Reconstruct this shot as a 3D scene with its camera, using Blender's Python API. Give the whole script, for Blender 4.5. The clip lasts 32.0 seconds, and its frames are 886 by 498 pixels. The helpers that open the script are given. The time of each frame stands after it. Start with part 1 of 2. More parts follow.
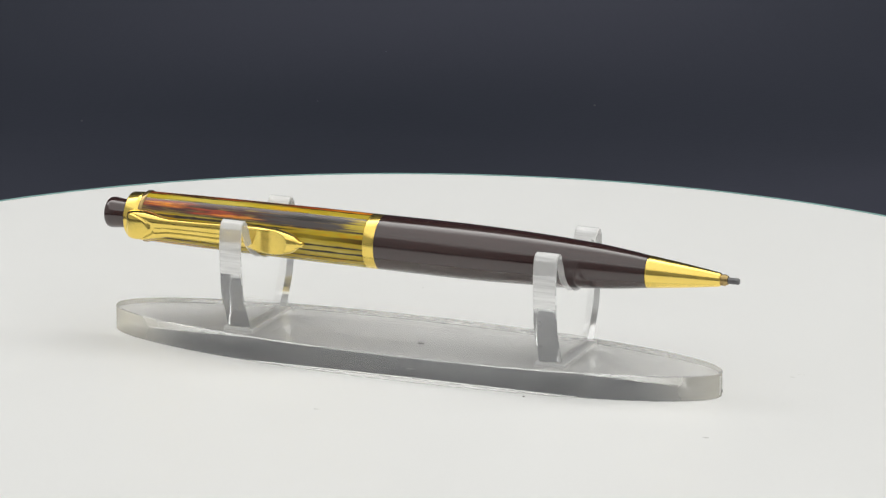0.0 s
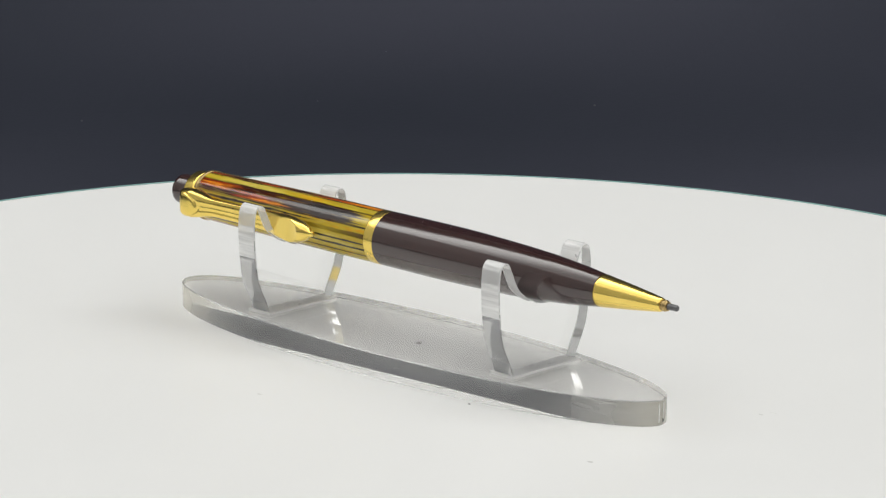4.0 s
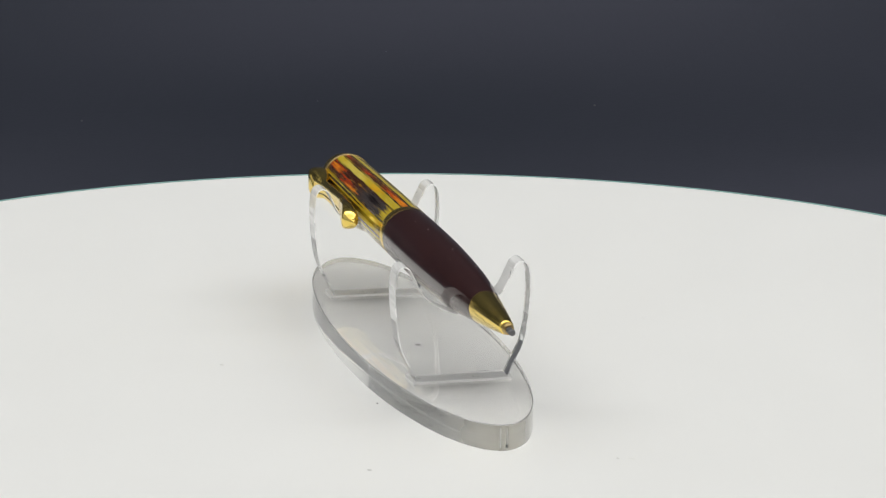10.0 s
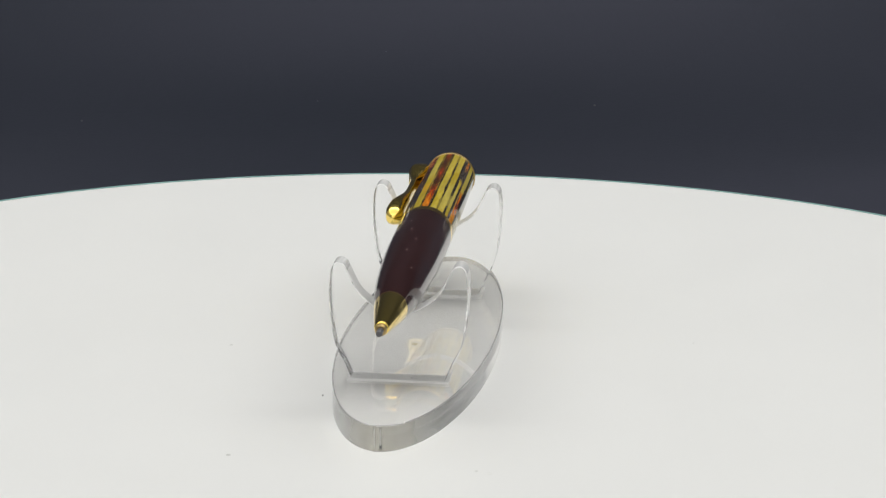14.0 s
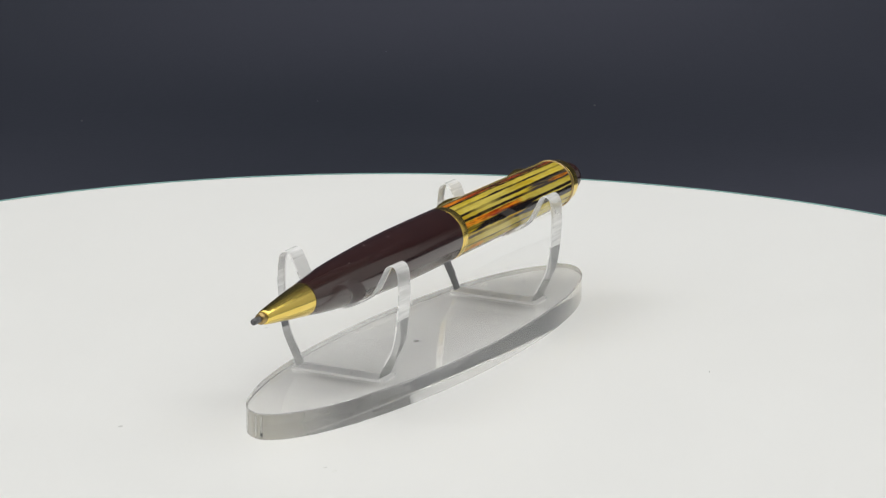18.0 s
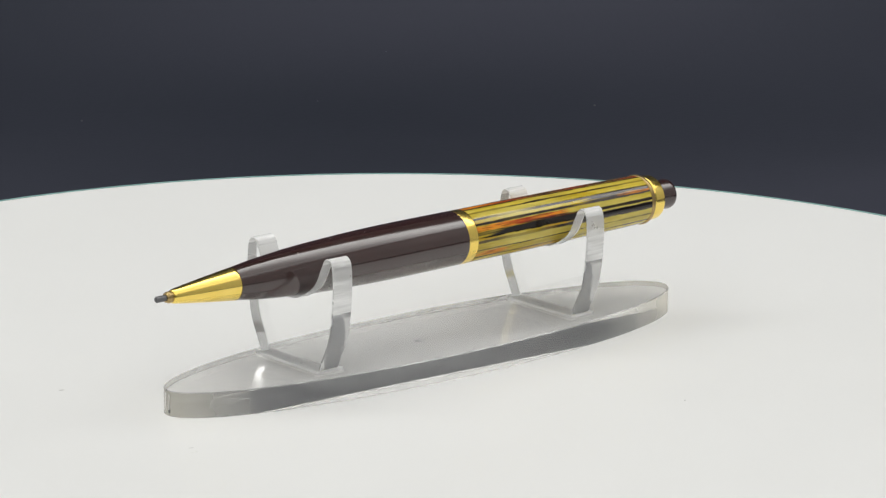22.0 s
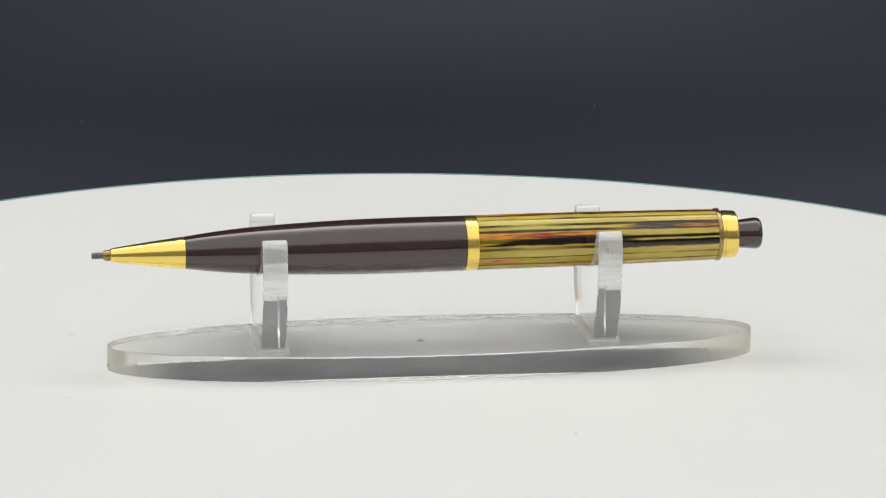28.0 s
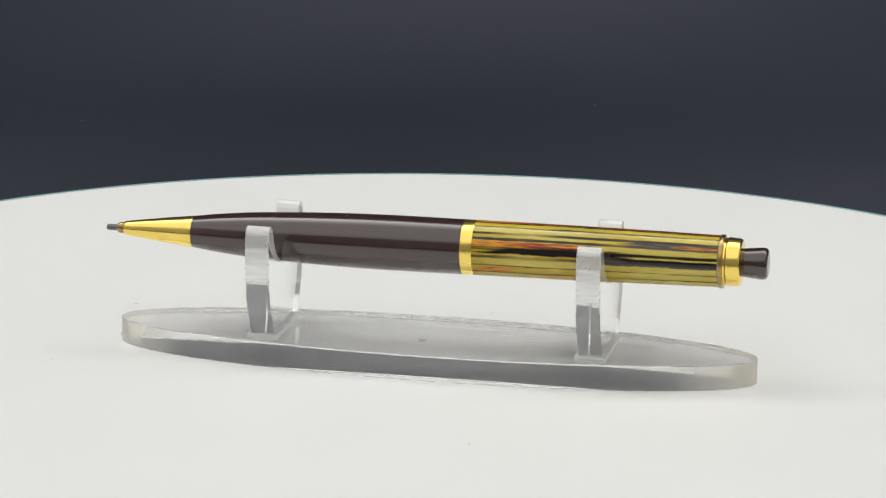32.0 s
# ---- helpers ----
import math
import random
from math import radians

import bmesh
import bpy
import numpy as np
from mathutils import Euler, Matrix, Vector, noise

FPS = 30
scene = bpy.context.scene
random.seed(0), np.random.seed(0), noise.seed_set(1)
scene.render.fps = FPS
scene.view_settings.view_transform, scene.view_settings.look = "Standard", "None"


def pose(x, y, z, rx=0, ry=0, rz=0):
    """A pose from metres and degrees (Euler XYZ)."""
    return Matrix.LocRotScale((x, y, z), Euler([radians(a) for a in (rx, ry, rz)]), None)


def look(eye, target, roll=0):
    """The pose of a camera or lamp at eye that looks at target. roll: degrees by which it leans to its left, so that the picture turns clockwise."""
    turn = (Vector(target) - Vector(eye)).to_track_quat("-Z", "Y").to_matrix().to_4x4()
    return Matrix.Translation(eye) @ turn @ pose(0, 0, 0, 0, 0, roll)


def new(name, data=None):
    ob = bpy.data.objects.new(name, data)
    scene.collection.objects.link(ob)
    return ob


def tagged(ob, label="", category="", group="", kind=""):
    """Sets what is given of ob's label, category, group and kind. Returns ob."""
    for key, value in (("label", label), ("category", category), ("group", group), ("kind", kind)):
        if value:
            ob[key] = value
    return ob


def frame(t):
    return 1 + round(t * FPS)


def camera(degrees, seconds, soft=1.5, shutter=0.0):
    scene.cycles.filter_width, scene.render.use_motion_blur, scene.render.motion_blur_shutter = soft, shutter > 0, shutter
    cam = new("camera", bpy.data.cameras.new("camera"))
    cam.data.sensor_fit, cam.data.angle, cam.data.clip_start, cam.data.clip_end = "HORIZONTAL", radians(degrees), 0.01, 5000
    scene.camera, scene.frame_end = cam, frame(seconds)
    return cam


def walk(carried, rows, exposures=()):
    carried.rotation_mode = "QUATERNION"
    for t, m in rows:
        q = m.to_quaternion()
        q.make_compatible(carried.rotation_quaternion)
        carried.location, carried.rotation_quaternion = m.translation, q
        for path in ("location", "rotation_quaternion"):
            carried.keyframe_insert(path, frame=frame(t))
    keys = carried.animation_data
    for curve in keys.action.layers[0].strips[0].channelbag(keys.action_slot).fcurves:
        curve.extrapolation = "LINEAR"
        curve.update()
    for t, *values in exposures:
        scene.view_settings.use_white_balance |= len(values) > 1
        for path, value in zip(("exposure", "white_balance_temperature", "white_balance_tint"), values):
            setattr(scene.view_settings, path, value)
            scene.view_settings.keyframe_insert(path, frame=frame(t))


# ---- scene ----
# ---- camera: it stands still on a tripod ----
cam = camera(13.60, 32.0, soft=1.3)
AIM = look((0.0, -0.66894, 0.18913), (0.00362, -0.00933, 0.02390), 0.633)
walk(cam, [(0.0, AIM), (32.0, AIM)])

# ---- turning: all that is on the platter goes round clockwise at a steady rate ----
TURN_START, TURN_RATE = -21.80, -5.346


def spin(x, y, z, pitch=0.0, own=0.0):
    """Rows that carry a thing standing at (x, y, z) on the platter round the axis."""
    rows = []
    for k in range(65):
        a = TURN_START + TURN_RATE * k * 0.5
        c, s = math.cos(radians(a)), math.sin(radians(a))
        rows.append((k * 0.5, pose(c * x - s * y, s * x + c * y, z, 0, pitch, a + own)))
    return rows


# ---- light: one large softbox overhead, a little towards the camera, in a small pale room added for fill ----
world = bpy.data.worlds.new("room_air")
world.use_nodes = True
world.node_tree.nodes["Background"].inputs["Color"].default_value = (0.5, 0.52, 0.56, 1)
world.node_tree.nodes["Background"].inputs["Strength"].default_value = 0.02
scene.world = world


def softbox(name, eye, target, width, depth, watts, colour=(0.992, 0.99, 0.964)):
    """A large diffuser whose tubes sit towards its rear edge: it is brightest there and fades towards the front."""
    data = bpy.data.lights.new(name, "AREA")
    data.shape, data.size, data.size_y, data.energy, data.color = "RECTANGLE", width, depth, watts, colour
    data.use_nodes = True
    nodes, links = data.node_tree.nodes, data.node_tree.links
    place, split = nodes.new("ShaderNodeNewGeometry"), nodes.new("ShaderNodeSeparateXYZ")
    fade = nodes.new("ShaderNodeMapRange")
    fade.interpolation_type = "SMOOTHSTEP"
    for key, value in (("From Min", 0.74), ("From Max", 0.97), ("To Min", 1.0), ("To Max", 3.8)):
        fade.inputs[key].default_value = value
    links.new(place.outputs["Parametric"], split.inputs[0])
    links.new(split.outputs[1], fade.inputs["Value"])
    links.new(fade.outputs[0], nodes["Emission"].inputs["Strength"])
    ob = new(name, data)
    ob.matrix_world = look(eye, target)
    return ob


softbox("softbox_lamp", (0.0, -0.60, 1.05), (0.0, -0.58, 0.0), 2.6, 2.26, 18.0)

# ---- materials ----


def material(name, colour, rough=0.5, metal=0.0, spec=0.5):
    m = bpy.data.materials.new(name)
    m.use_nodes = True
    b = m.node_tree.nodes["Principled BSDF"]
    b.inputs["Base Color"].default_value = (*colour, 1)
    b.inputs["Roughness"].default_value = rough
    b.inputs["Metallic"].default_value = metal
    b.inputs["Specular IOR Level"].default_value = spec
    return m, m.node_tree.nodes, m.node_tree.links, b


def noise_node(nodes, links, scale, detail=4.0, stretch=None, rough=0.5):
    """A noise texture in the object's own space."""
    co = nodes.new("ShaderNodeTexCoord")
    n = nodes.new("ShaderNodeTexNoise")
    n.inputs["Scale"].default_value, n.inputs["Detail"].default_value, n.inputs["Roughness"].default_value = scale, detail, rough
    if stretch:
        mp = nodes.new("ShaderNodeMapping")
        mp.inputs["Scale"].default_value = stretch
        links.new(co.outputs["Object"], mp.inputs["Vector"])
        links.new(mp.outputs["Vector"], n.inputs["Vector"])
    else:
        links.new(co.outputs["Object"], n.inputs["Vector"])
    return n


def spread(nodes, links, source, low, high, a=0.3, b=0.7):
    """Maps a noise from a..b to low..high."""
    r = nodes.new("ShaderNodeMapRange")
    for key, value in (("From Min", a), ("From Max", b), ("To Min", low), ("To Max", high)):
        r.inputs[key].default_value = value
    links.new(source.outputs[0], r.inputs["Value"])
    return r


def tint(nodes, links, bsdf, source, c1, c2, a=0.3, b=0.7):
    """Base colour between two colours by a noise."""
    ramp = nodes.new("ShaderNodeValToRGB")
    ramp.color_ramp.elements[0].position, ramp.color_ramp.elements[0].color = a, (*c1, 1)
    ramp.color_ramp.elements[1].position, ramp.color_ramp.elements[1].color = b, (*c2, 1)
    links.new(source.outputs[0], ramp.inputs["Fac"])
    links.new(ramp.outputs["Color"], bsdf.inputs["Base Color"])
    return ramp


def relief(nodes, links, bsdf, source, strength, distance):
    bump = nodes.new("ShaderNodeBump")
    bump.inputs["Strength"].default_value, bump.inputs["Distance"].default_value = strength, distance
    links.new(source.outputs[0], bump.inputs["Height"])
    links.new(bump.outputs["Normal"], bsdf.inputs["Normal"])


def white_plastic():
    m, n, l, b = material("white_plastic", (0.8, 0.8, 0.79), 0.42, 0, 0.4)
    tint(n, l, b, noise_node(n, l, 14.0), (0.85, 0.85, 0.84), (0.862, 0.862, 0.853))
    r = spread(n, l, noise_node(n, l, 60.0, 6.0), 0.42, 0.47)
    l.new(r.outputs[0], b.inputs["Roughness"])
    relief(n, l, b, noise_node(n, l, 900.0, 3.0), 0.06, 0.0002)
    return m


def gold(name, rough):
    m, n, l, b = material(name, (0.85, 0.63, 0.17), rough, 1.0)
    tint(n, l, b, noise_node(n, l, 260.0), (0.93, 0.69, 0.16), (0.98, 0.74, 0.20))
    r = spread(n, l, noise_node(n, l, 1500.0, 5.0), rough * 0.85, rough * 1.2)
    l.new(r.outputs[0], b.inputs["Roughness"])
    return m


def brown_resin():
    m, n, l, b = material("brown_resin", (0.020, 0.0085, 0.008), 0.10, 0, 1.0)
    b.inputs["Coat Weight"].default_value, b.inputs["Coat Roughness"].default_value = 0.25, 0.05
    tint(n, l, b, noise_node(n, l, 180.0), (0.0290, 0.0080, 0.0070), (0.0370, 0.0108, 0.0095))
    r = spread(n, l, noise_node(n, l, 700.0, 5.0, (0.05, 1, 1)), 0.07, 0.20)
    l.new(r.outputs[0], b.inputs["Roughness"])
    relief(n, l, b, noise_node(n, l, 1300.0, 3.0, (0.03, 1, 1)), 0.15, 0.00005)
    return m


def celluloid():
    """Striped tortoise celluloid: the colour of each strip of the laminate is in the mesh."""
    m, n, l, b = material("striped_celluloid", (0.4, 0.3, 0.06), 0.09)
    at = n.new("ShaderNodeAttribute")
    at.attribute_name = "laminate"
    streak = noise_node(n, l, 900.0, 4.0, (0.12, 1, 1))
    mr = spread(n, l, streak, 0.82, 1.16)
    mix = n.new("ShaderNodeMix")
    mix.data_type, mix.blend_type = "RGBA", "MULTIPLY"
    mix.inputs[0].default_value = 1.0
    l.new(at.outputs["Color"], mix.inputs[6])
    comb = n.new("ShaderNodeCombineColor")
    for k in range(3):
        l.new(mr.outputs[0], comb.inputs[k])
    l.new(comb.outputs[0], mix.inputs[7])
    l.new(mix.outputs[2], b.inputs["Base Color"])
    r = spread(n, l, noise_node(n, l, 700.0, 5.0, (0.1, 1, 1)), 0.06, 0.13)
    l.new(r.outputs[0], b.inputs["Roughness"])
    relief(n, l, b, noise_node(n, l, 1800.0, 2.0, (0.06, 1, 1)), 0.03, 0.00005)
    return m


def acrylic(name, colour, rough=0.0, straight=0.0, haze=0.0, ior=1.49):
    """Clear acrylic. straight: the share of light let through unbent, at a cemented joint or to lighten the base; haze:
    the share scattered, which lightens the base's top.
    """
    m, n, l, b = material(name, colour, rough)
    b.inputs["Transmission Weight"].default_value = 1.0 - haze
    b.inputs["IOR"].default_value = ior
    if haze:
        w = spread(n, l, noise_node(n, l, 60.0, 5.0), 1.0 - 1.15 * haze, 1.0 - 0.85 * haze)
        l.new(w.outputs[0], b.inputs["Transmission Weight"])
    if straight:
        see = n.new("ShaderNodeBsdfTransparent")
        mix = n.new("ShaderNodeMixShader")
        mix.inputs[0].default_value = straight
        l.new(b.outputs[0], mix.inputs[1])
        l.new(see.outputs[0], mix.inputs[2])
        l.new(mix.outputs[0], n["Material Output"].inputs["Surface"])
    return m


def satin_acrylic(name, colour, rough, clear, straight=0.0):
    """Sawn acrylic edge: it lets light through and scatters it."""
    m, n, l, b = material(name, colour, rough)
    b.inputs["Transmission Weight"].default_value = clear
    b.inputs["IOR"].default_value = 1.49
    r = spread(n, l, noise_node(n, l, 420.0, 5.0), rough * 0.6, rough * 1.4)
    l.new(r.outputs[0], b.inputs["Roughness"])
    w = spread(n, l, noise_node(n, l, 240.0, 4.0), clear - 0.025, min(1.0, clear + 0.025))
    l.new(w.outputs[0], b.inputs["Transmission Weight"])
    if straight:
        see = n.new("ShaderNodeBsdfTransparent")
        mix = n.new("ShaderNodeMixShader")
        mix.inputs[0].default_value = straight
        l.new(b.outputs[0], mix.inputs[1])
        l.new(see.outputs[0], mix.inputs[2])
        l.new(mix.outputs[0], n["Material Output"].inputs["Surface"])
    return m


def base_flank():
    """The flank of the base: polished along its length, less clear and yellower towards both ends."""
    m = acrylic("sawn_acrylic_base", (0.97, 0.965, 0.94), 0.010, 0.0, 0.0, BASE_IOR)
    n, l = m.node_tree.nodes, m.node_tree.links
    b = n["Principled BSDF"]
    co, split, size = n.new("ShaderNodeTexCoord"), n.new("ShaderNodeSeparateXYZ"), n.new("ShaderNodeMath")
    size.operation = "ABSOLUTE"
    l.new(co.outputs["Object"], split.inputs[0])
    l.new(split.outputs[0], size.inputs[0])
    matt = spread(n, l, size, 0.98, 0.50, 0.045, 0.060)
    streak = spread(n, l, noise_node(n, l, 500.0, 4.0, (0.15, 0.15, 1)), -0.03, 0.03)
    total = n.new("ShaderNodeMath")
    total.operation, total.use_clamp = "ADD", True
    l.new(matt.outputs[0], total.inputs[0])
    l.new(streak.outputs[0], total.inputs[1])
    l.new(total.outputs[0], b.inputs["Transmission Weight"])
    tint(n, l, b, size, (0.93, 0.93, 0.92), (0.80, 0.765, 0.665), 0.046, 0.060)
    return m


def horn_face():
    """Sawn outer face of a cradle's horn: streaked across by the saw, partly clear."""
    m = satin_acrylic("worn_acrylic", (0.99, 0.99, 0.985), 0.12, 0.34, 0.10)
    n, l = m.node_tree.nodes, m.node_tree.links
    w = spread(n, l, noise_node(n, l, 1500.0, 4.0, (0.08, 1, 1)), 0.05, 0.42)
    l.new(w.outputs[0], n["Principled BSDF"].inputs["Transmission Weight"])
    return m


def backdrop_paper():
    m, n, l, b = material("backdrop_paper", (0.035, 0.038, 0.050), 0.65, 0, 0.35)
    # broad noise, offset so the colour carries uneven light: dark centre, pale corners
    light_noise = noise_node(n, l, 1.0, 0.0, (5.0, 7.5, 5.0))
    light_noise.inputs["Vector"].links[0].from_node.inputs["Location"].default_value = (5.82, 12.87, 12.62)
    tint(n, l, b, light_noise, (0.0136, 0.0168, 0.0282), (0.0328, 0.0352, 0.0525), 0.30, 0.62)
    relief(n, l, b, noise_node(n, l, 500.0, 5.0), 0.15, 0.0004)
    return m


def plain(name, colour, rough, metal=0.0, scale=800.0, vary=0.2):
    m, n, l, b = material(name, colour, rough, metal)
    tint(n, l, b, noise_node(n, l, scale), tuple(c * (1 - vary) for c in colour), tuple(c * (1 + vary) for c in colour))
    return m


WHITE = white_plastic()
GOLD = gold("gold_plate", 0.15)
GOLD_RING = gold("gold_ring", 0.20)
BROWN = brown_resin()
CELLULOID = celluloid()
ACRYLIC = acrylic("clear_acrylic", (0.995, 0.997, 0.995))
JOINT = acrylic("cemented_joint", (0.99, 0.992, 0.99), 0.02, 1.0)
BASE_IOR = 1.48
# small haze and unbent share lighten the base in place of lost light
ACRYLIC_BASE = acrylic("clear_acrylic_base", (0.855, 0.85, 0.84), 0.0, 0.0, 0.06, BASE_IOR)
BASE_UNDER = acrylic("clear_acrylic_underside", (0.855, 0.85, 0.84), 0.0, 0.12, 0.0, BASE_IOR)
ACRYLIC_EDGE = satin_acrylic("polished_acrylic_edge", (0.985, 0.985, 0.98), 0.03, 0.76)
SAWN = satin_acrylic("sawn_acrylic", (0.985, 0.985, 0.98), 0.40, 0.60, 0.22)
CEMENT = satin_acrylic("acrylic_cement", (0.98, 0.98, 0.975), 0.4, 0.03, 0.28)
HORN_TOP = horn_face()
FROST = satin_acrylic("frosted_acrylic_rim", (0.98, 0.98, 0.975), 0.3, 0.45, 0.10)
SAWN_BASE = base_flank()
# foot chamfer: its dark colour stands in for the base's missing contact shadow
FOOT_SHADE = satin_acrylic("shaded_foot_chamfer", (0.58, 0.58, 0.56), 0.3, 0.70)
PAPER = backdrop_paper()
GRAPHITE = plain("graphite", (0.15, 0.15, 0.155), 0.38, 0.4)
STEEL = plain("worn_brass", (0.42, 0.30, 0.13), 0.28, 1.0)
EDGE = plain("teal_edge", (0.30, 0.52, 0.50), 0.25, 0.0, 60.0, 0.1)
DARK_METAL = plain("dark_plastic", (0.03, 0.03, 0.032), 0.5)
DUST = plain("dust", (0.30, 0.29, 0.28), 0.9)
PALE_DUST = plain("pale_dust", (0.42, 0.41, 0.40), 0.9)
LINT = plain("lint", (0.10, 0.105, 0.115), 0.9)
SMUDGE = plain("smudge", (0.72, 0.72, 0.705), 0.7)
SCRATCH = plain("scratch_mark", (0.16, 0.16, 0.155), 0.7)
# the wall behind the camera is greyer, to darken reflections on the barrel
GREY_PAINT = plain("grey_wall_paint", (0.42, 0.42, 0.425), 0.8, 0.0, 5.0, 0.05)
WALL_PAINT = plain("wall_paint", (0.72, 0.72, 0.71), 0.8, 0.0, 5.0, 0.04)

# ---- mesh helpers ----


def mesh_of(name, bm, mat, smooth=True, angle=None):
    me = bpy.data.meshes.new(name)
    bmesh.ops.recalc_face_normals(bm, faces=bm.faces)
    if smooth:
        for f in bm.faces:
            f.smooth = True
        for e in bm.edges:
            if len(e.link_faces) == 2 and e.calc_face_angle(0) > radians(angle or 32):
                e.smooth = False
    bm.to_mesh(me)
    bm.free()
    me.materials.append(mat)
    return me


def part(name, bm, mat, parent, label="", smooth=True, angle=None):
    ob = new(name, mesh_of(name, bm, mat, smooth, angle))
    ob.parent = parent
    if label:
        tagged(ob, label)
    return ob


def turned(profile, segments=96, axis="x", closed=False):
    """A body of revolution from (along, radius) pairs; a radius of 0 closes an end."""
    bm = bmesh.new()
    rings = []
    for a, r in profile:
        if r <= 1e-9:
            rings.append([bm.verts.new((a, 0, 0) if axis == "x" else (0, 0, a))])
            continue
        ring = []
        for k in range(segments):
            c, s = math.cos(2 * math.pi * k / segments), math.sin(2 * math.pi * k / segments)
            ring.append(bm.verts.new((a, r * c, r * s) if axis == "x" else (r * c, r * s, a)))
        rings.append(ring)
    pairs = list(zip(rings, rings[1:])) + ([(rings[-1], rings[0])] if closed else [])
    for p, q in pairs:
        for k in range(segments):
            j = (k + 1) % segments
            if len(p) == 1 and len(q) > 1:
                bm.faces.new((p[0], q[j], q[k]))
            elif len(q) == 1 and len(p) > 1:
                bm.faces.new((p[k], p[j], q[0]))
            elif len(p) > 1:
                bm.faces.new((p[k], p[j], q[j], q[k]))
    return bm


def rounded(profile, radius, steps=4):
    """The (along, radius) profile with its inner corners rounded off."""
    out = [profile[0]]
    for a, b, c in zip(profile, profile[1:], profile[2:]):
        a, b, c = Vector(a), Vector(b), Vector(c)
        u, v = a - b, c - b
        d = min(radius, u.length * 0.45, v.length * 0.45)
        if d < 1e-7 or u.angle(v, 0) > radians(168):
            out.append(tuple(b))
            continue
        p, q = b + u.normalized() * d, b + v.normalized() * d
        for k in range(steps + 1):
            t = k / steps
            out.append(tuple((1 - t) ** 2 * p + 2 * t * (1 - t) * b + t * t * q))
    return out + [profile[-1]]


def curve_through(pts, steps=6):
    """A smooth open curve through 2D points (Catmull-Rom)."""
    pts = [Vector(p) for p in pts]
    ext = [2 * pts[0] - pts[1]] + pts + [2 * pts[-1] - pts[-2]]
    out = []
    for i in range(1, len(ext) - 2):
        p0, p1, p2, p3 = ext[i - 1:i + 3]
        for k in range(steps):
            t = k / steps
            out.append(0.5 * (2 * p1 + (p2 - p0) * t + (2 * p0 - 5 * p1 + 4 * p2 - p3) * t * t + (3 * p1 - p0 - 3 * p2 + p3) * t ** 3))
    return [tuple(v) for v in out + [pts[-1]]]


def plate(outline, low, high, place, chamfer, foot=None):
    """A closed outline thickened from low to high, with its rims chamfered; place(u, v, w) gives the point."""
    n = len(outline)
    foot = foot or chamfer
    inset, under = [], []
    for k in range(n):
        a, b, c = (Vector(outline[(k + i) % n]) for i in (-1, 0, 1))
        t = (c - a).normalized()
        inset.append(b + Vector((-t.y, t.x)) * chamfer)
        under.append(b + Vector((-t.y, t.x)) * foot)
    bm = bmesh.new()
    loops = []
    for pts, w in ((under, low), (outline, low + foot), (outline, high - chamfer), (inset, high)):
        loops.append([bm.verts.new(place(p[0], p[1], w)) for p in pts])
    for p, q in zip(loops, loops[1:]):
        for k in range(n):
            j = (k + 1) % n
            bm.faces.new((p[k], p[j], q[j], q[k]))
    bm.faces.new(loops[0])
    bm.faces.new(loops[-1])
    return bm


def empty(name, label, category, group=""):
    ob = new(name)
    ob.empty_display_size = 0.01
    return tagged(ob, label, category, group)


# ---- the setting: a dark paper sweep in a small added room ----
GROUND = -0.046


def slab(name, x0, x1, y0, y1, z0, z1, mat):
    bm = bmesh.new()
    bmesh.ops.create_cube(bm, size=1)
    bmesh.ops.transform(bm, matrix=Matrix.Translation(((x0 + x1) / 2, (y0 + y1) / 2, (z0 + z1) / 2)) @ Matrix.Diagonal((x1 - x0, y1 - y0, z1 - z0, 1)), verts=bm.verts)
    return tagged(new(name, mesh_of(name, bm, mat, False)), kind="structure")


def build_setting():
    # paper sheet: flat under the turntable, then bent up behind it
    line = [(-1.4, GROUND)]
    bend, start = SWEEP_RADIUS, SWEEP_START
    line += [(start + bend * math.sin(radians(a)), GROUND + bend * (1 - math.cos(radians(a)))) for a in range(0, 91, 3)]
    line.append((start + bend, 0.70))
    bm = bmesh.new()
    rows = []
    for off in (0.0, 0.004):
        rows.append([[bm.verts.new((x, y + (off if k > 15 else 0), z - (off if k <= 15 else 0))) for x in (-1.06, 1.06)] for k, (y, z) in enumerate(line)])
    for sheet in rows:
        for a, b in zip(sheet, sheet[1:]):
            bm.faces.new((a[0], a[1], b[1], b[0]))
    for k in (0, 1):
        for i in range(len(line) - 1):
            bm.faces.new((rows[0][i][k], rows[0][i + 1][k], rows[1][i + 1][k], rows[1][i][k]))
    for i in (0, -1):
        bm.faces.new((rows[0][i][0], rows[0][i][1], rows[1][i][1], rows[1][i][0]))
    tagged(new("backdrop", mesh_of("backdrop", bm, PAPER)), "dark blue-grey paper sweep with uneven light painted in, curving up behind the turntable", "backdrop", kind="structure")
    low = GROUND - 0.004
    # unseen room added round the set; wall tones shape fill and reflections
    slab("floor", -1.35, 1.35, -1.75, 1.3, low - 0.06, low, WALL_PAINT)
    slab("wall_north", -1.35, 1.35, 1.3, 1.4, low, 1.5, WALL_PAINT)
    slab("wall_south", -1.35, 1.35, -1.85, -1.75, low, 1.5, GREY_PAINT)
    slab("wall_east", 1.35, 1.45, -1.85, 1.4, low, 1.5, WALL_PAINT)
    slab("wall_west", -1.45, -1.35, -1.85, 1.4, low, 1.5, WALL_PAINT)
    slab("ceiling", -1.45, 1.45, -1.85, 1.4, 1.5, 1.56, WALL_PAINT)


SWEEP_START, SWEEP_RADIUS = 0.40, 0.30
build_setting()

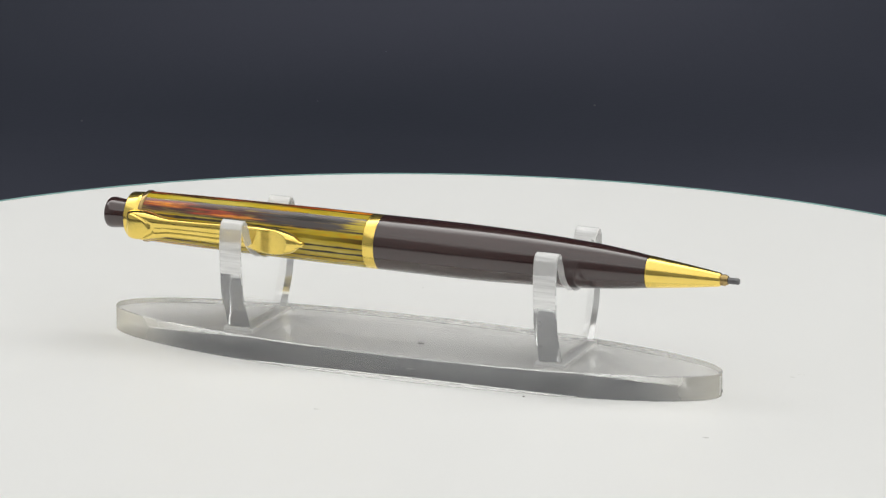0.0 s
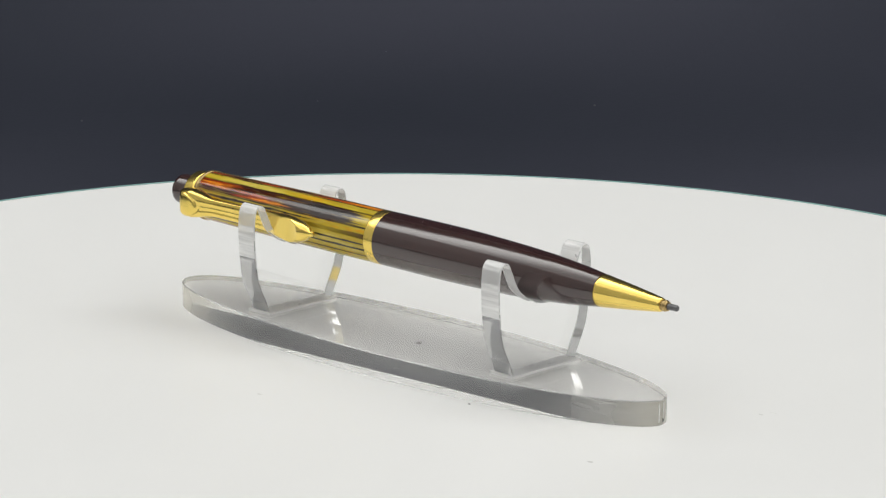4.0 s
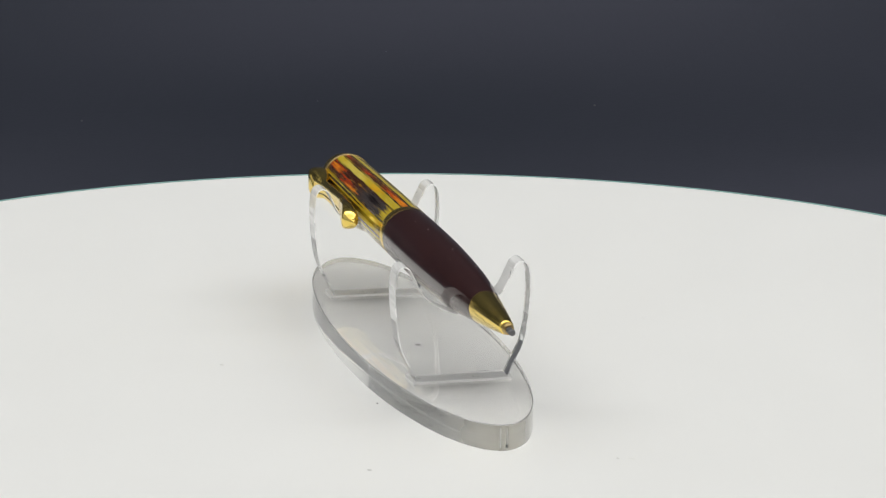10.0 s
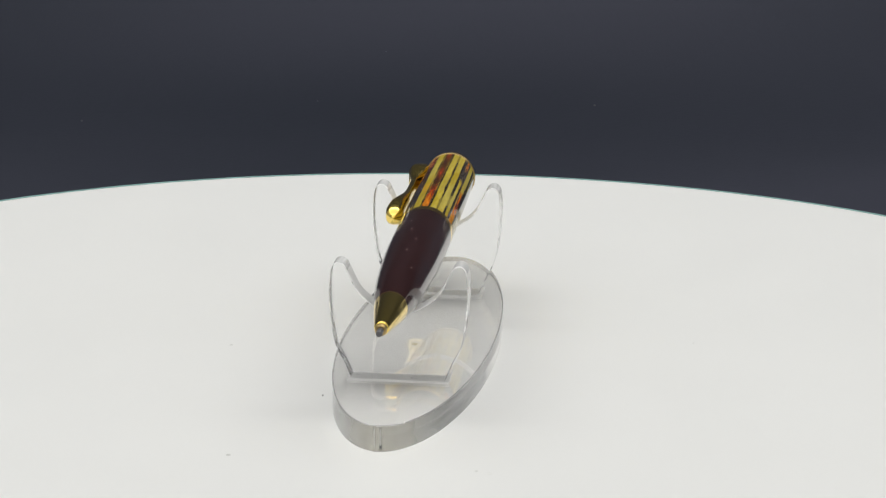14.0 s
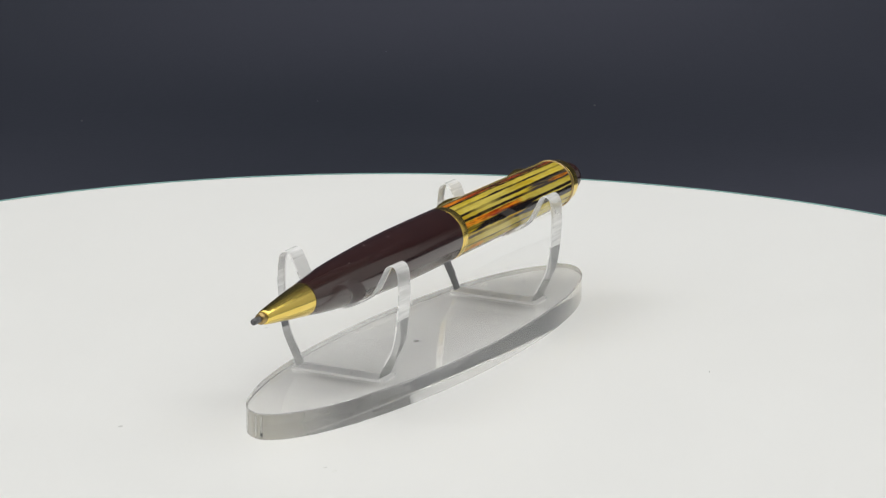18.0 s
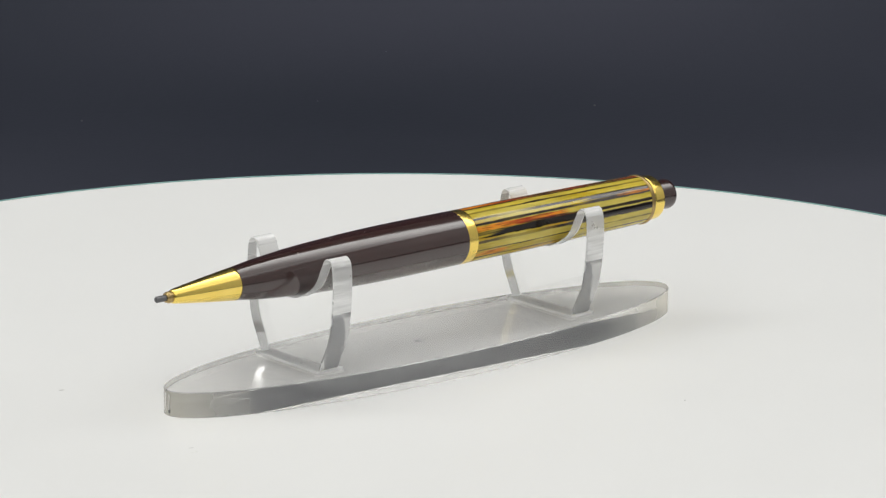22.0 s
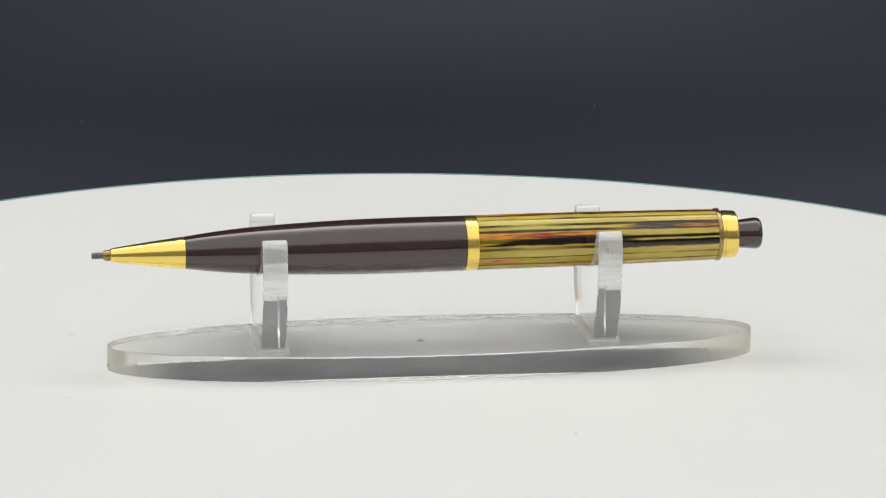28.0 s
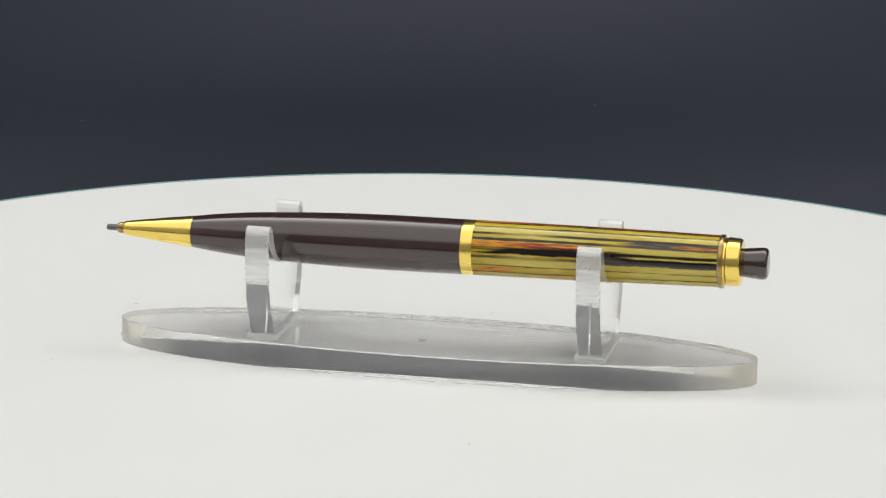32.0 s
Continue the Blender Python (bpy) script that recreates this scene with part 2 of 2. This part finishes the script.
# ---- the turntable ----
RIM = 0.1573


def speck(name, x, y, z, size, mat, parent, flat=0.5, seed=1):
    """A grain of dust: a small uneven lump."""
    rnd = random.Random(seed)
    bm = bmesh.new()
    bmesh.ops.create_icosphere(bm, subdivisions=1, radius=size)
    for v in bm.verts:
        v.co *= rnd.uniform(0.7, 1.2)
        v.co.z *= flat
        v.co.y *= 0.6
        v.co += Vector((x, y, z))
    return part(name, bm, mat, parent)


def build_turntable():
    table = empty("turntable", "round white plastic display turntable with a thin teal edge", "turntable")
    table.location = (0, 0, GROUND)
    up = -GROUND
    prof = [(up - 0.0075, 0.0), (up - 0.0075, RIM - 0.004), (up - 0.0065, RIM - 0.0016), (up - 0.004, RIM - 0.0008), (up - 0.0012, RIM - 0.0008), (up - 0.0002, RIM - 0.0011), (up, RIM - 0.0014), (up, 0.0)]
    part("platter", turned(prof, 256, "z"), WHITE, table)
    ring = [(up - 0.0010, RIM - 0.0007), (up - 0.0010, RIM), (up - 0.0003, RIM - 0.0001), (up + 0.0001, RIM - 0.0006), (up + 0.0001, RIM - 0.0013), (up - 0.0002, RIM - 0.00105)]
    part("edge_strip", turned(ring, 256, "z", True), EDGE, table, "thin teal edge strip")
    drum = rounded([(0.0, 0.0), (0.0, 0.118), (up - 0.010, 0.118), (up - 0.010, 0.0)], 0.003)
    part("drum", turned(drum, 96, "z"), DARK_METAL, table, "dark motor housing")
    part("spindle", turned([(up - 0.010, 0.0), (up - 0.010, 0.012), (up - 0.0075, 0.012), (up - 0.0075, 0.0)], 32, "z"), DARK_METAL, table)
    for k, (x, y, s) in enumerate(((-0.0199, 0.0498, 0.00016), (0.0258, -0.0150, 0.0003))):
        speck("dust_grain", x, y, up + s * 0.3, s, DUST, table, 0.5, k)
    for k, (x, y, s) in enumerate(((-0.0053, -0.0371, 0.0007), (0.0638, -0.0258, 0.0008), (0.0679, 0.0195, 0.0010), (0.0669, 0.0172, 0.0006))):
        speck("smudge", x, y, up, s, SMUDGE, table, 0.015, k + 5)
    return table


TABLE = build_turntable()

# ---- the acrylic stand ----
BASE_TOP = 0.00478
BASE_X, BASE_Y = -0.00215, -0.00058
HALF_LONG, HALF_WIDE = 0.0608, 0.0143
FRONT, BACK = 0.0288, -0.0332
THICK = 0.0045
MM = 0.001


def bracket(name, x, y, bottom, parent):
    """Upright clear plate with a cradle cut into its top and two rounded horns."""
    half = [(0, bottom), (1.9, bottom + 0.25), (3.5, bottom + 0.9), (5.0, bottom + 1.75), (6.5, bottom + 2.9), (7.5, bottom + 4.1), (8.15, bottom + 5.3), (8.65, bottom + 6.4),
            (9.2, bottom + 7.5), (9.75, bottom + 8.5), (10.7, bottom + 9.0), (11.65, bottom + 8.65), (12.2, bottom + 7.6), (12.45, bottom + 5.6), (12.48, bottom + 3.0),
            (12.15, bottom - 1.4), (11.35, bottom - 6.0), (9.5, bottom - 9.9), (8.4, 0.26)]
    side = curve_through(half, 14)
    loop = side + [(-y, z) for y, z in reversed(side[1:])]
    loop = [(y * MM, z * MM) for y, z in loop]
    area = sum(a[0] * b[1] - b[0] * a[1] for a, b in zip(loop, loop[1:] + loop[:1]))
    if area < 0:
        loop.reverse()
    bm = plate(loop, x - THICK / 2, x + THICK / 2, lambda u, v, w: (w, y + u, BASE_TOP + v), 0.00016)
    ob = part(name, bm, ACRYLIC, parent, angle=20)
    # the sawn edge of the cradle and of the horns' tops
    ob.data.materials.append(SAWN)
    ob.data.materials.append(ACRYLIC_EDGE)
    ob.data.materials.append(HORN_TOP)
    ob.data.materials.append(JOINT)
    ob.data.materials.append(FROST)
    for f in ob.data.polygons:
        z = (f.center.z - BASE_TOP) / MM
        if abs(f.normal.x) < 0.9:
            f.material_index = 2 if z < bottom - 1.0 else 3
        if abs(f.normal.x) < 0.9 and f.normal.z > 0.05 and z > bottom - 0.2:
            f.material_index = 1 if z < bottom + 7.6 else 3
        if 0.3 < abs(f.normal.x) < 0.9 and z > bottom - 3.0:
            f.material_index = 5
        if f.normal.z < -0.9:
            f.material_index = 4
    # seam of cement under the plate
    bm = bmesh.new()
    bmesh.ops.create_cube(bm, size=1)
    bmesh.ops.transform(bm, matrix=Matrix.Translation((x, y, BASE_TOP + 0.00024)) @ Matrix.Diagonal((THICK * 1.28, 0.0182, 0.00042, 1)), verts=bm.verts)
    part("cement_seam", bm, CEMENT, ob, "thin whitish cement seam", smooth=False)
    return ob


def build_stand():
    stand = empty("pen_stand", "clear acrylic pen stand with an oval base and two cradles", "pen stand")
    n = 960
    loop = [(BASE_X + HALF_LONG * math.cos(2 * math.pi * k / n), BASE_Y + HALF_WIDE * math.sin(2 * math.pi * k / n)) for k in range(n)]
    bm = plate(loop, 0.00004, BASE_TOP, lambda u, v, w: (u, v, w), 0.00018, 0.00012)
    ob = part("base", bm, ACRYLIC_BASE, stand, "oval clear acrylic base", angle=20)
    ob.visible_shadow = False
    ob.data.materials.append(SAWN_BASE)
    ob.data.materials.append(ACRYLIC_EDGE)
    ob.data.materials.append(BASE_UNDER)
    ob.data.materials.append(FOOT_SHADE)
    # index 4 is the foot chamfer with the contact shadow in its colour
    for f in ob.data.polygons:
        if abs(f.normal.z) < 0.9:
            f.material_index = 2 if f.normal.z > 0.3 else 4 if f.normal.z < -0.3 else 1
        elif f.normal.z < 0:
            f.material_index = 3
    bracket("cradle", FRONT, -0.00075, 12.60, stand)
    bracket("cradle", BACK, -0.00110, 12.60, stand)
    # moulding gate at the end under the tip: two fine ridges and a small pit
    for name, y, z, sy, sz, mat in (("gate_ridge", 0.00035, 0.0024, 0.00022, 0.0036, SAWN), ("gate_ridge", -0.00075, 0.0024, 0.00018, 0.0036, SAWN), ("gate_pit", 0.0004, 0.0010, 0.0005, 0.0007, SCRATCH)):
        bm = bmesh.new()
        bmesh.ops.create_cube(bm, size=1)
        bmesh.ops.bevel(bm, geom=bm.edges, offset=0.2, segments=1, affect="EDGES")
        bmesh.ops.transform(bm, matrix=Matrix.Translation((BASE_X + HALF_LONG, BASE_Y + y, z)) @ Matrix.Diagonal((0.00022, sy, sz, 1)), verts=bm.verts)
        part(name, bm, mat, ob)
    bm = bmesh.new()
    bmesh.ops.create_icosphere(bm, subdivisions=2, radius=0.0008)
    bmesh.ops.transform(bm, matrix=Matrix.Translation((0.00017, -0.0012, 0.00004)) @ Matrix.Diagonal((1.0, 0.7, 0.02, 1)), verts=bm.verts)
    part("scuff", bm, SCRATCH, stand, "small dark scuff under the base")
    return stand


STAND = build_stand()

# ---- the mechanical pencil: its own x runs along the axis, tip at +x ----


def laminate(deg, x):
    """Colour of the celluloid at an angle (0: away from the clip, 90: up, 180: the clip) and a place along the barrel (mm)."""
    ca, sa = math.cos(radians(deg)), math.sin(radians(deg))
    n1 = noise.noise((x * 0.16, ca * 3.0, sa * 3.0))
    n2 = noise.noise((x * 0.5 + 40.0, ca * 9.0, sa * 9.0))
    a = (deg + 1.0 * n1 + 0.5 * n2) % 360
    strip = math.floor(((a + 5.0) % 360) / 18.0)
    hue = noise.noise((x * 0.07 + 7.0, strip * 3.7, 1.5)) + 0.35 * noise.noise((x * 0.6, ca * 14.0, sa * 14.0 + 3.0))
    # pearly strips over the shoulder away from the clip
    if 38.0 < a < 80.0:
        hue += 0.15 * min(1.0, (a - 38.0) / 6.0, (80.0 - a) / 6.0)
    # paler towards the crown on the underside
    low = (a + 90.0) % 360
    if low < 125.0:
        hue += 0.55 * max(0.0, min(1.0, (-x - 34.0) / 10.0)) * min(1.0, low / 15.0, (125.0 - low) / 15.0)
    olive, straw, amber = Vector((0.54, 0.395, 0.024)), Vector((0.63, 0.51, 0.10)), Vector((0.62, 0.33, 0.012))
    col = olive.lerp(straw, max(0.0, min(1.0, 0.06 + 1.5 * hue))) if hue > -0.15 else olive.lerp(amber, min(1.0, (-0.15 - hue) * 3.0))
    dark = Vector((0.024, 0.014, 0.008))
    for lo, hi in DARK_LINES:
        inside = (a - lo) % 360 <= (hi - lo) % 360
        d = min((a - lo) % 360, (hi - a) % 360) if inside else -min((lo - a) % 360, (a - hi) % 360)
        if d > -0.9:
            # the strips swell, thin out and fade along the barrel
            thin = 0.9 * max(0.0, noise.noise((x * 0.11, lo * 2.3, 4.0))) + 0.5 * noise.noise((x * 0.45, lo * 1.1, 8.0))
            deep = max(0.45, min(1.0, 0.86 + 0.9 * noise.noise((x * 0.07, lo * 1.7, 2.0))))
            col = col.lerp(dark, deep * max(0.0, min(1.0, (d + 0.5 - 1.6 * thin) / 1.5)))
    for lo, hi, x0, x1, tone in PATCHES:
        # ragged along the grain: long tongues of colour that thin out towards both ends
        wob = 4.5 * noise.noise((x * 0.10, ca * 16.0 + lo, sa * 16.0)) + 2.5 * noise.noise((x * 0.3, ca * 40.0, sa * 40.0 + lo))
        edge = 1.8 * noise.noise((x * 0.30, lo * 1.3, 5.0)) + 0.9 * noise.noise((x * 0.9, lo * 2.1, 9.0))
        if (a - lo) % 360 > (hi - lo) % 360:
            continue
        da = min((a - lo) % 360, (hi - a) % 360) + edge
        dx = min(x - x0, x1 - x) + wob
        if da > 0 and dx > 0:
            body = 1.0 if tone is BLACK else 0.75 + 0.5 * noise.noise((x * 0.35 + lo, ca * 22.0, sa * 22.0))
            full = Vector(tone)
            if tone in (RED, ORANGE):
                # clouded: deep maroon between brighter flecks
                fleck = 0.10 + 1.0 * noise.noise((x * 0.42, ca * 20.0 + lo, sa * 20.0)) + 0.5 * noise.noise((x * 1.1, ca * 45.0, sa * 45.0 + lo))
                full = full.lerp(Vector(MAROON), max(0.0, min(0.5, fleck)))
            col = col.lerp(full, min(1.0, da / 1.8) * min(1.0, dx / 4.0) * max(0.6, min(1.0, body + 0.25)))
    return col


DARK_LINES = ((-77, -73), (-60, -55.5), (-44.5, -39.5), (-24.5, -20.5), (-6.5, 0.5), (11.5, 18.6), (31.5, 38), (44, 51), (62.5, 68), (79, 84), (98.5, 102.5), (117, 123), (150.5, 155),
              (166, 176), (185.5, 190), (198, 203), (214, 219), (232, 236), (250, 254), (268, 272))
RED, ORANGE, BLACK, SMOKE, MAROON = (0.42, 0.046, 0.004), (0.82, 0.265, 0.012), (0.010, 0.006, 0.005), (0.058, 0.047, 0.045), (0.062, 0.012, 0.005)
PATCHES = (
    (18, 31.5, -25, -4, ORANGE), (19, 31, -33, -17, RED), (22, 29, -36, -24, ORANGE), (14, 23, -38, -20, MAROON),
    (3, 18.5, -42, -11, BLACK), (-9, 9, -60, -32, SMOKE), (-4, 8, -60, -36, BLACK), (30, 47, -60, -36, SMOKE), (35, 42, -58, -48, ORANGE),
    (83, 99, -60, -7, MAROON), (84, 99, -27, -4, RED), (85, 98, -20, -3, ORANGE), (86, 97, -43, -33, RED), (85, 96, -60, -50, RED), (87, 94, -57, -52, ORANGE),
    (119, 152, -60, -14, MAROON), (121, 141, -58, -44, RED), (125, 139, -56, -46, ORANGE), (134, 151, -46, -34, RED), (142, 151, -42, -30, ORANGE), (120, 152, -32, -12, SMOKE), (124, 139, -28, -16, BLACK),
    (156, 163.5, -60, -30, SMOKE), (158, 161.5, -58, -22, BLACK), (-40, -26, -20, -9, ORANGE),
)


def radius_of(x):
    """Outer radius of the barrel (mm) at x mm."""
    knots = ((-54.9, 4.78), (-45, 4.92), (-35, 5.03), (-20, 5.12), (-10, 5.12), (0, 5.17), (8, 5.16), (15, 5.05), (22, 4.82), (28, 4.55), (34, 4.17), (40, 3.56), (44.3, 2.98))
    for (a, r), (b, s) in zip(knots, knots[1:]):
        if x <= b:
            t = (x - a) / (b - a)
            return r + (s - r) * t
    return knots[-1][1]


def build_pencil():
    pen = empty("mechanical_pencil", "brown and gold mechanical pencil with a striped tortoise upper barrel", "pencil")
    # lower barrel
    pts = curve_through([(x * MM, radius_of(x) * MM) for x in (-7.7, 0, 8, 15, 22, 28, 34, 40, 44.3)], 6)
    part("barrel", turned([(-7.7 * MM, 0)] + pts + [(44.3 * MM, 0)], 128), BROWN, pen, "glossy dark brown tapered lower barrel", angle=40)
    # middle ring
    r = 5.13
    prof = rounded([(-9.98 * MM, 0), (-9.98 * MM, r * MM), (-7.65 * MM, r * MM), (-7.65 * MM, 0)], 0.18 * MM)
    part("ring", turned(prof, 128), GOLD_RING, pen, "polished gold trim ring", angle=40)
    # striped upper barrel, with the colour of its laminate
    segs, xs = 600, [-55.5 + 45.57 * k / 90 for k in range(91)]
    bm = turned([(xs[0] * MM, 0)] + [(x * MM, radius_of(x) * MM) for x in xs] + [(xs[-1] * MM, 0)], segs)
    me = mesh_of("sleeve", bm, CELLULOID, angle=40)
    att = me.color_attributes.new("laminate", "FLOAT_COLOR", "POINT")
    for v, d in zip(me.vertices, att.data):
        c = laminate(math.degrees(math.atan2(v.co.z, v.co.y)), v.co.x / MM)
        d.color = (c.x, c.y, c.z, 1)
    ob = new("sleeve", me)
    ob.parent = pen
    tagged(ob, "upper barrel of yellow, brown and red striped celluloid")
    # lip and crown
    lip = rounded([(-56.3 * MM, 0), (-56.3 * MM, 4.95 * MM), (-55.4 * MM, 4.95 * MM), (-55.4 * MM, 0)], 0.3 * MM)
    part("lip", turned(lip, 128), STEEL, pen, "thin worn brass lip", angle=60)
    crown = rounded([(-59.5 * MM, 0), (-59.5 * MM, 3.95 * MM), (-59.25 * MM, 4.36 * MM), (-57.0 * MM, 4.52 * MM), (-56.7 * MM, 4.3 * MM), (-56.2 * MM, 4.3 * MM), (-56.2 * MM, 0)], 0.16 * MM)
    part("crown", turned(crown, 128), GOLD, pen, "polished gold crown band", angle=50)
    # push button
    knob = rounded([(-64.35 * MM, 0), (-64.32 * MM, 2.3 * MM), (-64.0 * MM, 2.8 * MM), (-63.3 * MM, 2.96 * MM), (-59.2 * MM, 2.55 * MM), (-59.2 * MM, 0)], 0.25 * MM)
    part("push_button", turned(knob, 96), BROWN, pen, "dark brown push button", angle=50)
    # tip
    cone = [(44.25 * MM, 0), (44.25 * MM, 2.93 * MM), (44.6 * MM, 2.98 * MM), (50.0 * MM, 2.34 * MM), (55.0 * MM, 1.68 * MM), (57.6 * MM, 1.30 * MM), (58.0 * MM, 1.12 * MM), (58.0 * MM, 0)]
    part("tip_cone", turned(rounded(cone, 0.25 * MM), 128), GOLD, pen, "polished gold tip cone", angle=40)
    sleeve = [(57.9 * MM, 0), (57.9 * MM, 0.98 * MM), (58.35 * MM, 1.05 * MM), (58.8 * MM, 1.05 * MM), (59.05 * MM, 0.86 * MM), (59.3 * MM, 0.86 * MM), (59.3 * MM, 0)]
    part("lead_sleeve", turned(rounded(sleeve, 0.12 * MM), 64), STEEL, pen, "small brass lead sleeve", angle=40)
    lead = rounded([(59.2 * MM, 0), (59.2 * MM, 0.58 * MM), (61.2 * MM, 0.58 * MM), (61.4 * MM, 0.42 * MM), (61.4 * MM, 0)], 0.08 * MM)
    part("lead", turned(lead, 48), GRAPHITE, pen, "grey graphite lead")
    # clip: sections (x, distance out, half thickness, half width)
    secs = ((-57.6, 5.1, 0.5, 1.9), (-57.2, 5.7, 1.25, 2.35), (-56.3, 6.0, 1.8, 2.6), (-54.4, 6.15, 1.95, 2.75), (-53.2, 6.15, 1.85, 2.62), (-51.8, 6.2, 1.62, 2.36), (-50.4, 6.3, 1.25, 2.05), (-49.2, 6.4, 0.85, 1.8),
            (-48, 6.38, 0.65, 1.7), (-44, 6.3, 0.62, 1.72), (-38, 6.28, 0.62, 1.88), (-35, 6.32, 0.66, 2.02), (-33, 6.45, 0.8, 2.15), (-29, 6.98, 1.25, 2.45), (-26.5, 7.38, 1.62, 2.48), (-24.6, 7.5, 1.72, 2.18),
            (-23.3, 7.5, 1.62, 1.86), (-22.5, 7.5, 1.38, 1.5), (-21.95, 7.47, 1.05, 1.08), (-21.6, 7.5, 0.75, 0.75), (-21.3, 7.4, 0.58, 0.58), (-20.85, 7.4, 0.52, 0.52), (-20.6, 7.4, 0.15, 0.15))
    bm = bmesh.new()
    rings = []
    ring_n = 112
    lanes = [curve_through([(q[0], q[i]) for q in secs], 12) for i in (1, 2, 3)]
    for (x, out), (_, th), (_, wd) in zip(*lanes):
        ring = []
        bill = max(0.0, min(1.0, (x + 36.0) / 6.0))
        facet = 7.02 + 0.155 * max(0.0, x + 34.5) + 0.04 * max(0.0, x + 26.5) ** 2
        bar = max(0.0, min(1.0, (x + 51.6) / 0.7, (-31.5 - x) / 3.0))
        for k in range(ring_n):
            c, q = math.cos(2 * math.pi * k / ring_n), math.sin(2 * math.pi * k / ring_n)
            e = 0.50 + 0.28 * bill
            across, rise = math.copysign(abs(q) ** e, q), math.copysign(abs(c) ** e, c)
            y = out + th * rise
            if c > 0:
                # the bill is cut to a flat oval facet with a crisp rim
                if x > -36.0:
                    y = min(y, facet)
                # two grooves run along the bar
                y -= bar * 0.09 * sum(math.exp(-((across - v) / 0.10) ** 2) for v in (-0.36, 0.20))
                # a pointed shield on the head stands proud of the bar, with a crease round it
                edge = -51.8 - 4.4 * abs(across + 0.12) ** 2.2 - x
                if x < -50.5:
                    y += 0.06 * max(-1.0, min(1.0, edge / 0.3)) - 0.15 * math.exp(-((edge + 0.15) / 0.30) ** 2)
            ring.append(bm.verts.new((x * MM, -y * MM, (-0.2 - 0.05 * max(0.0, (x + 34.0) / 13.0) + wd * across) * MM)))
        rings.append(ring)
    for p, q in zip(rings, rings[1:]):
        for k in range(ring_n):
            j = (k + 1) % ring_n
            bm.faces.new((p[k], p[j], q[j], q[k]))
    bm.faces.new(rings[0])
    bm.faces.new(rings[-1])
    part("clip", bm, GOLD, pen, "gold clip shaped like a long beak", angle=34)
    # a few grains of dust on the lower barrel
    rnd = random.Random(11)
    for x, deg, size in ((8.0, 96, 0.11), (14.5, 78, 0.10), (22.0, 88, 0.12), (31.0, 62, 0.13), (1.5, 104, 0.09), (27.0, 110, 0.08), (-26.0, 118, 0.10), (-20.0, 97, 0.08)):
        r = radius_of(x) + 0.3 * size
        bm = bmesh.new()
        bmesh.ops.create_icosphere(bm, subdivisions=1, radius=size * MM)
        for v in bm.verts:
            v.co *= rnd.uniform(0.6, 1.2)
            v.co += Vector((x, r * math.cos(radians(deg)), r * math.sin(radians(deg)))) * MM
        part("dust_grain", bm, PALE_DUST, pen)
    return pen


PEN = build_pencil()

# ---- specks of lint on the paper ----


def lint(x, y, z, size, seed):
    rnd = random.Random(seed)
    bm = bmesh.new()
    bmesh.ops.create_icosphere(bm, subdivisions=1, radius=size)
    for v in bm.verts:
        v.co *= rnd.uniform(0.6, 1.2)
    ob = new("lint", mesh_of("lint", bm, LINT))
    ob.location = (x, y, z)
    return tagged(ob, "tiny pale speck of lint on the dark paper", "lint", "lint on the paper")


for k, (x, y, z, s) in enumerate(((-0.01234, 0.4805, -0.0350, 0.0003), (0.05177, 0.44013, -0.0432, 0.00045), (-0.03268, 0.44172, -0.0430, 0.0003), (-0.1026, 0.4201, -0.0452, 0.0003))):
    lint(x, y, z, s, k)


def motions():
    """All that turns, from start to end."""
    walk(TABLE, spin(0, 0, GROUND))
    walk(STAND, spin(0, 0, 0))
    walk(PEN, spin(0, -0.00073, 0.02220, 0.384, 0.42))


motions()
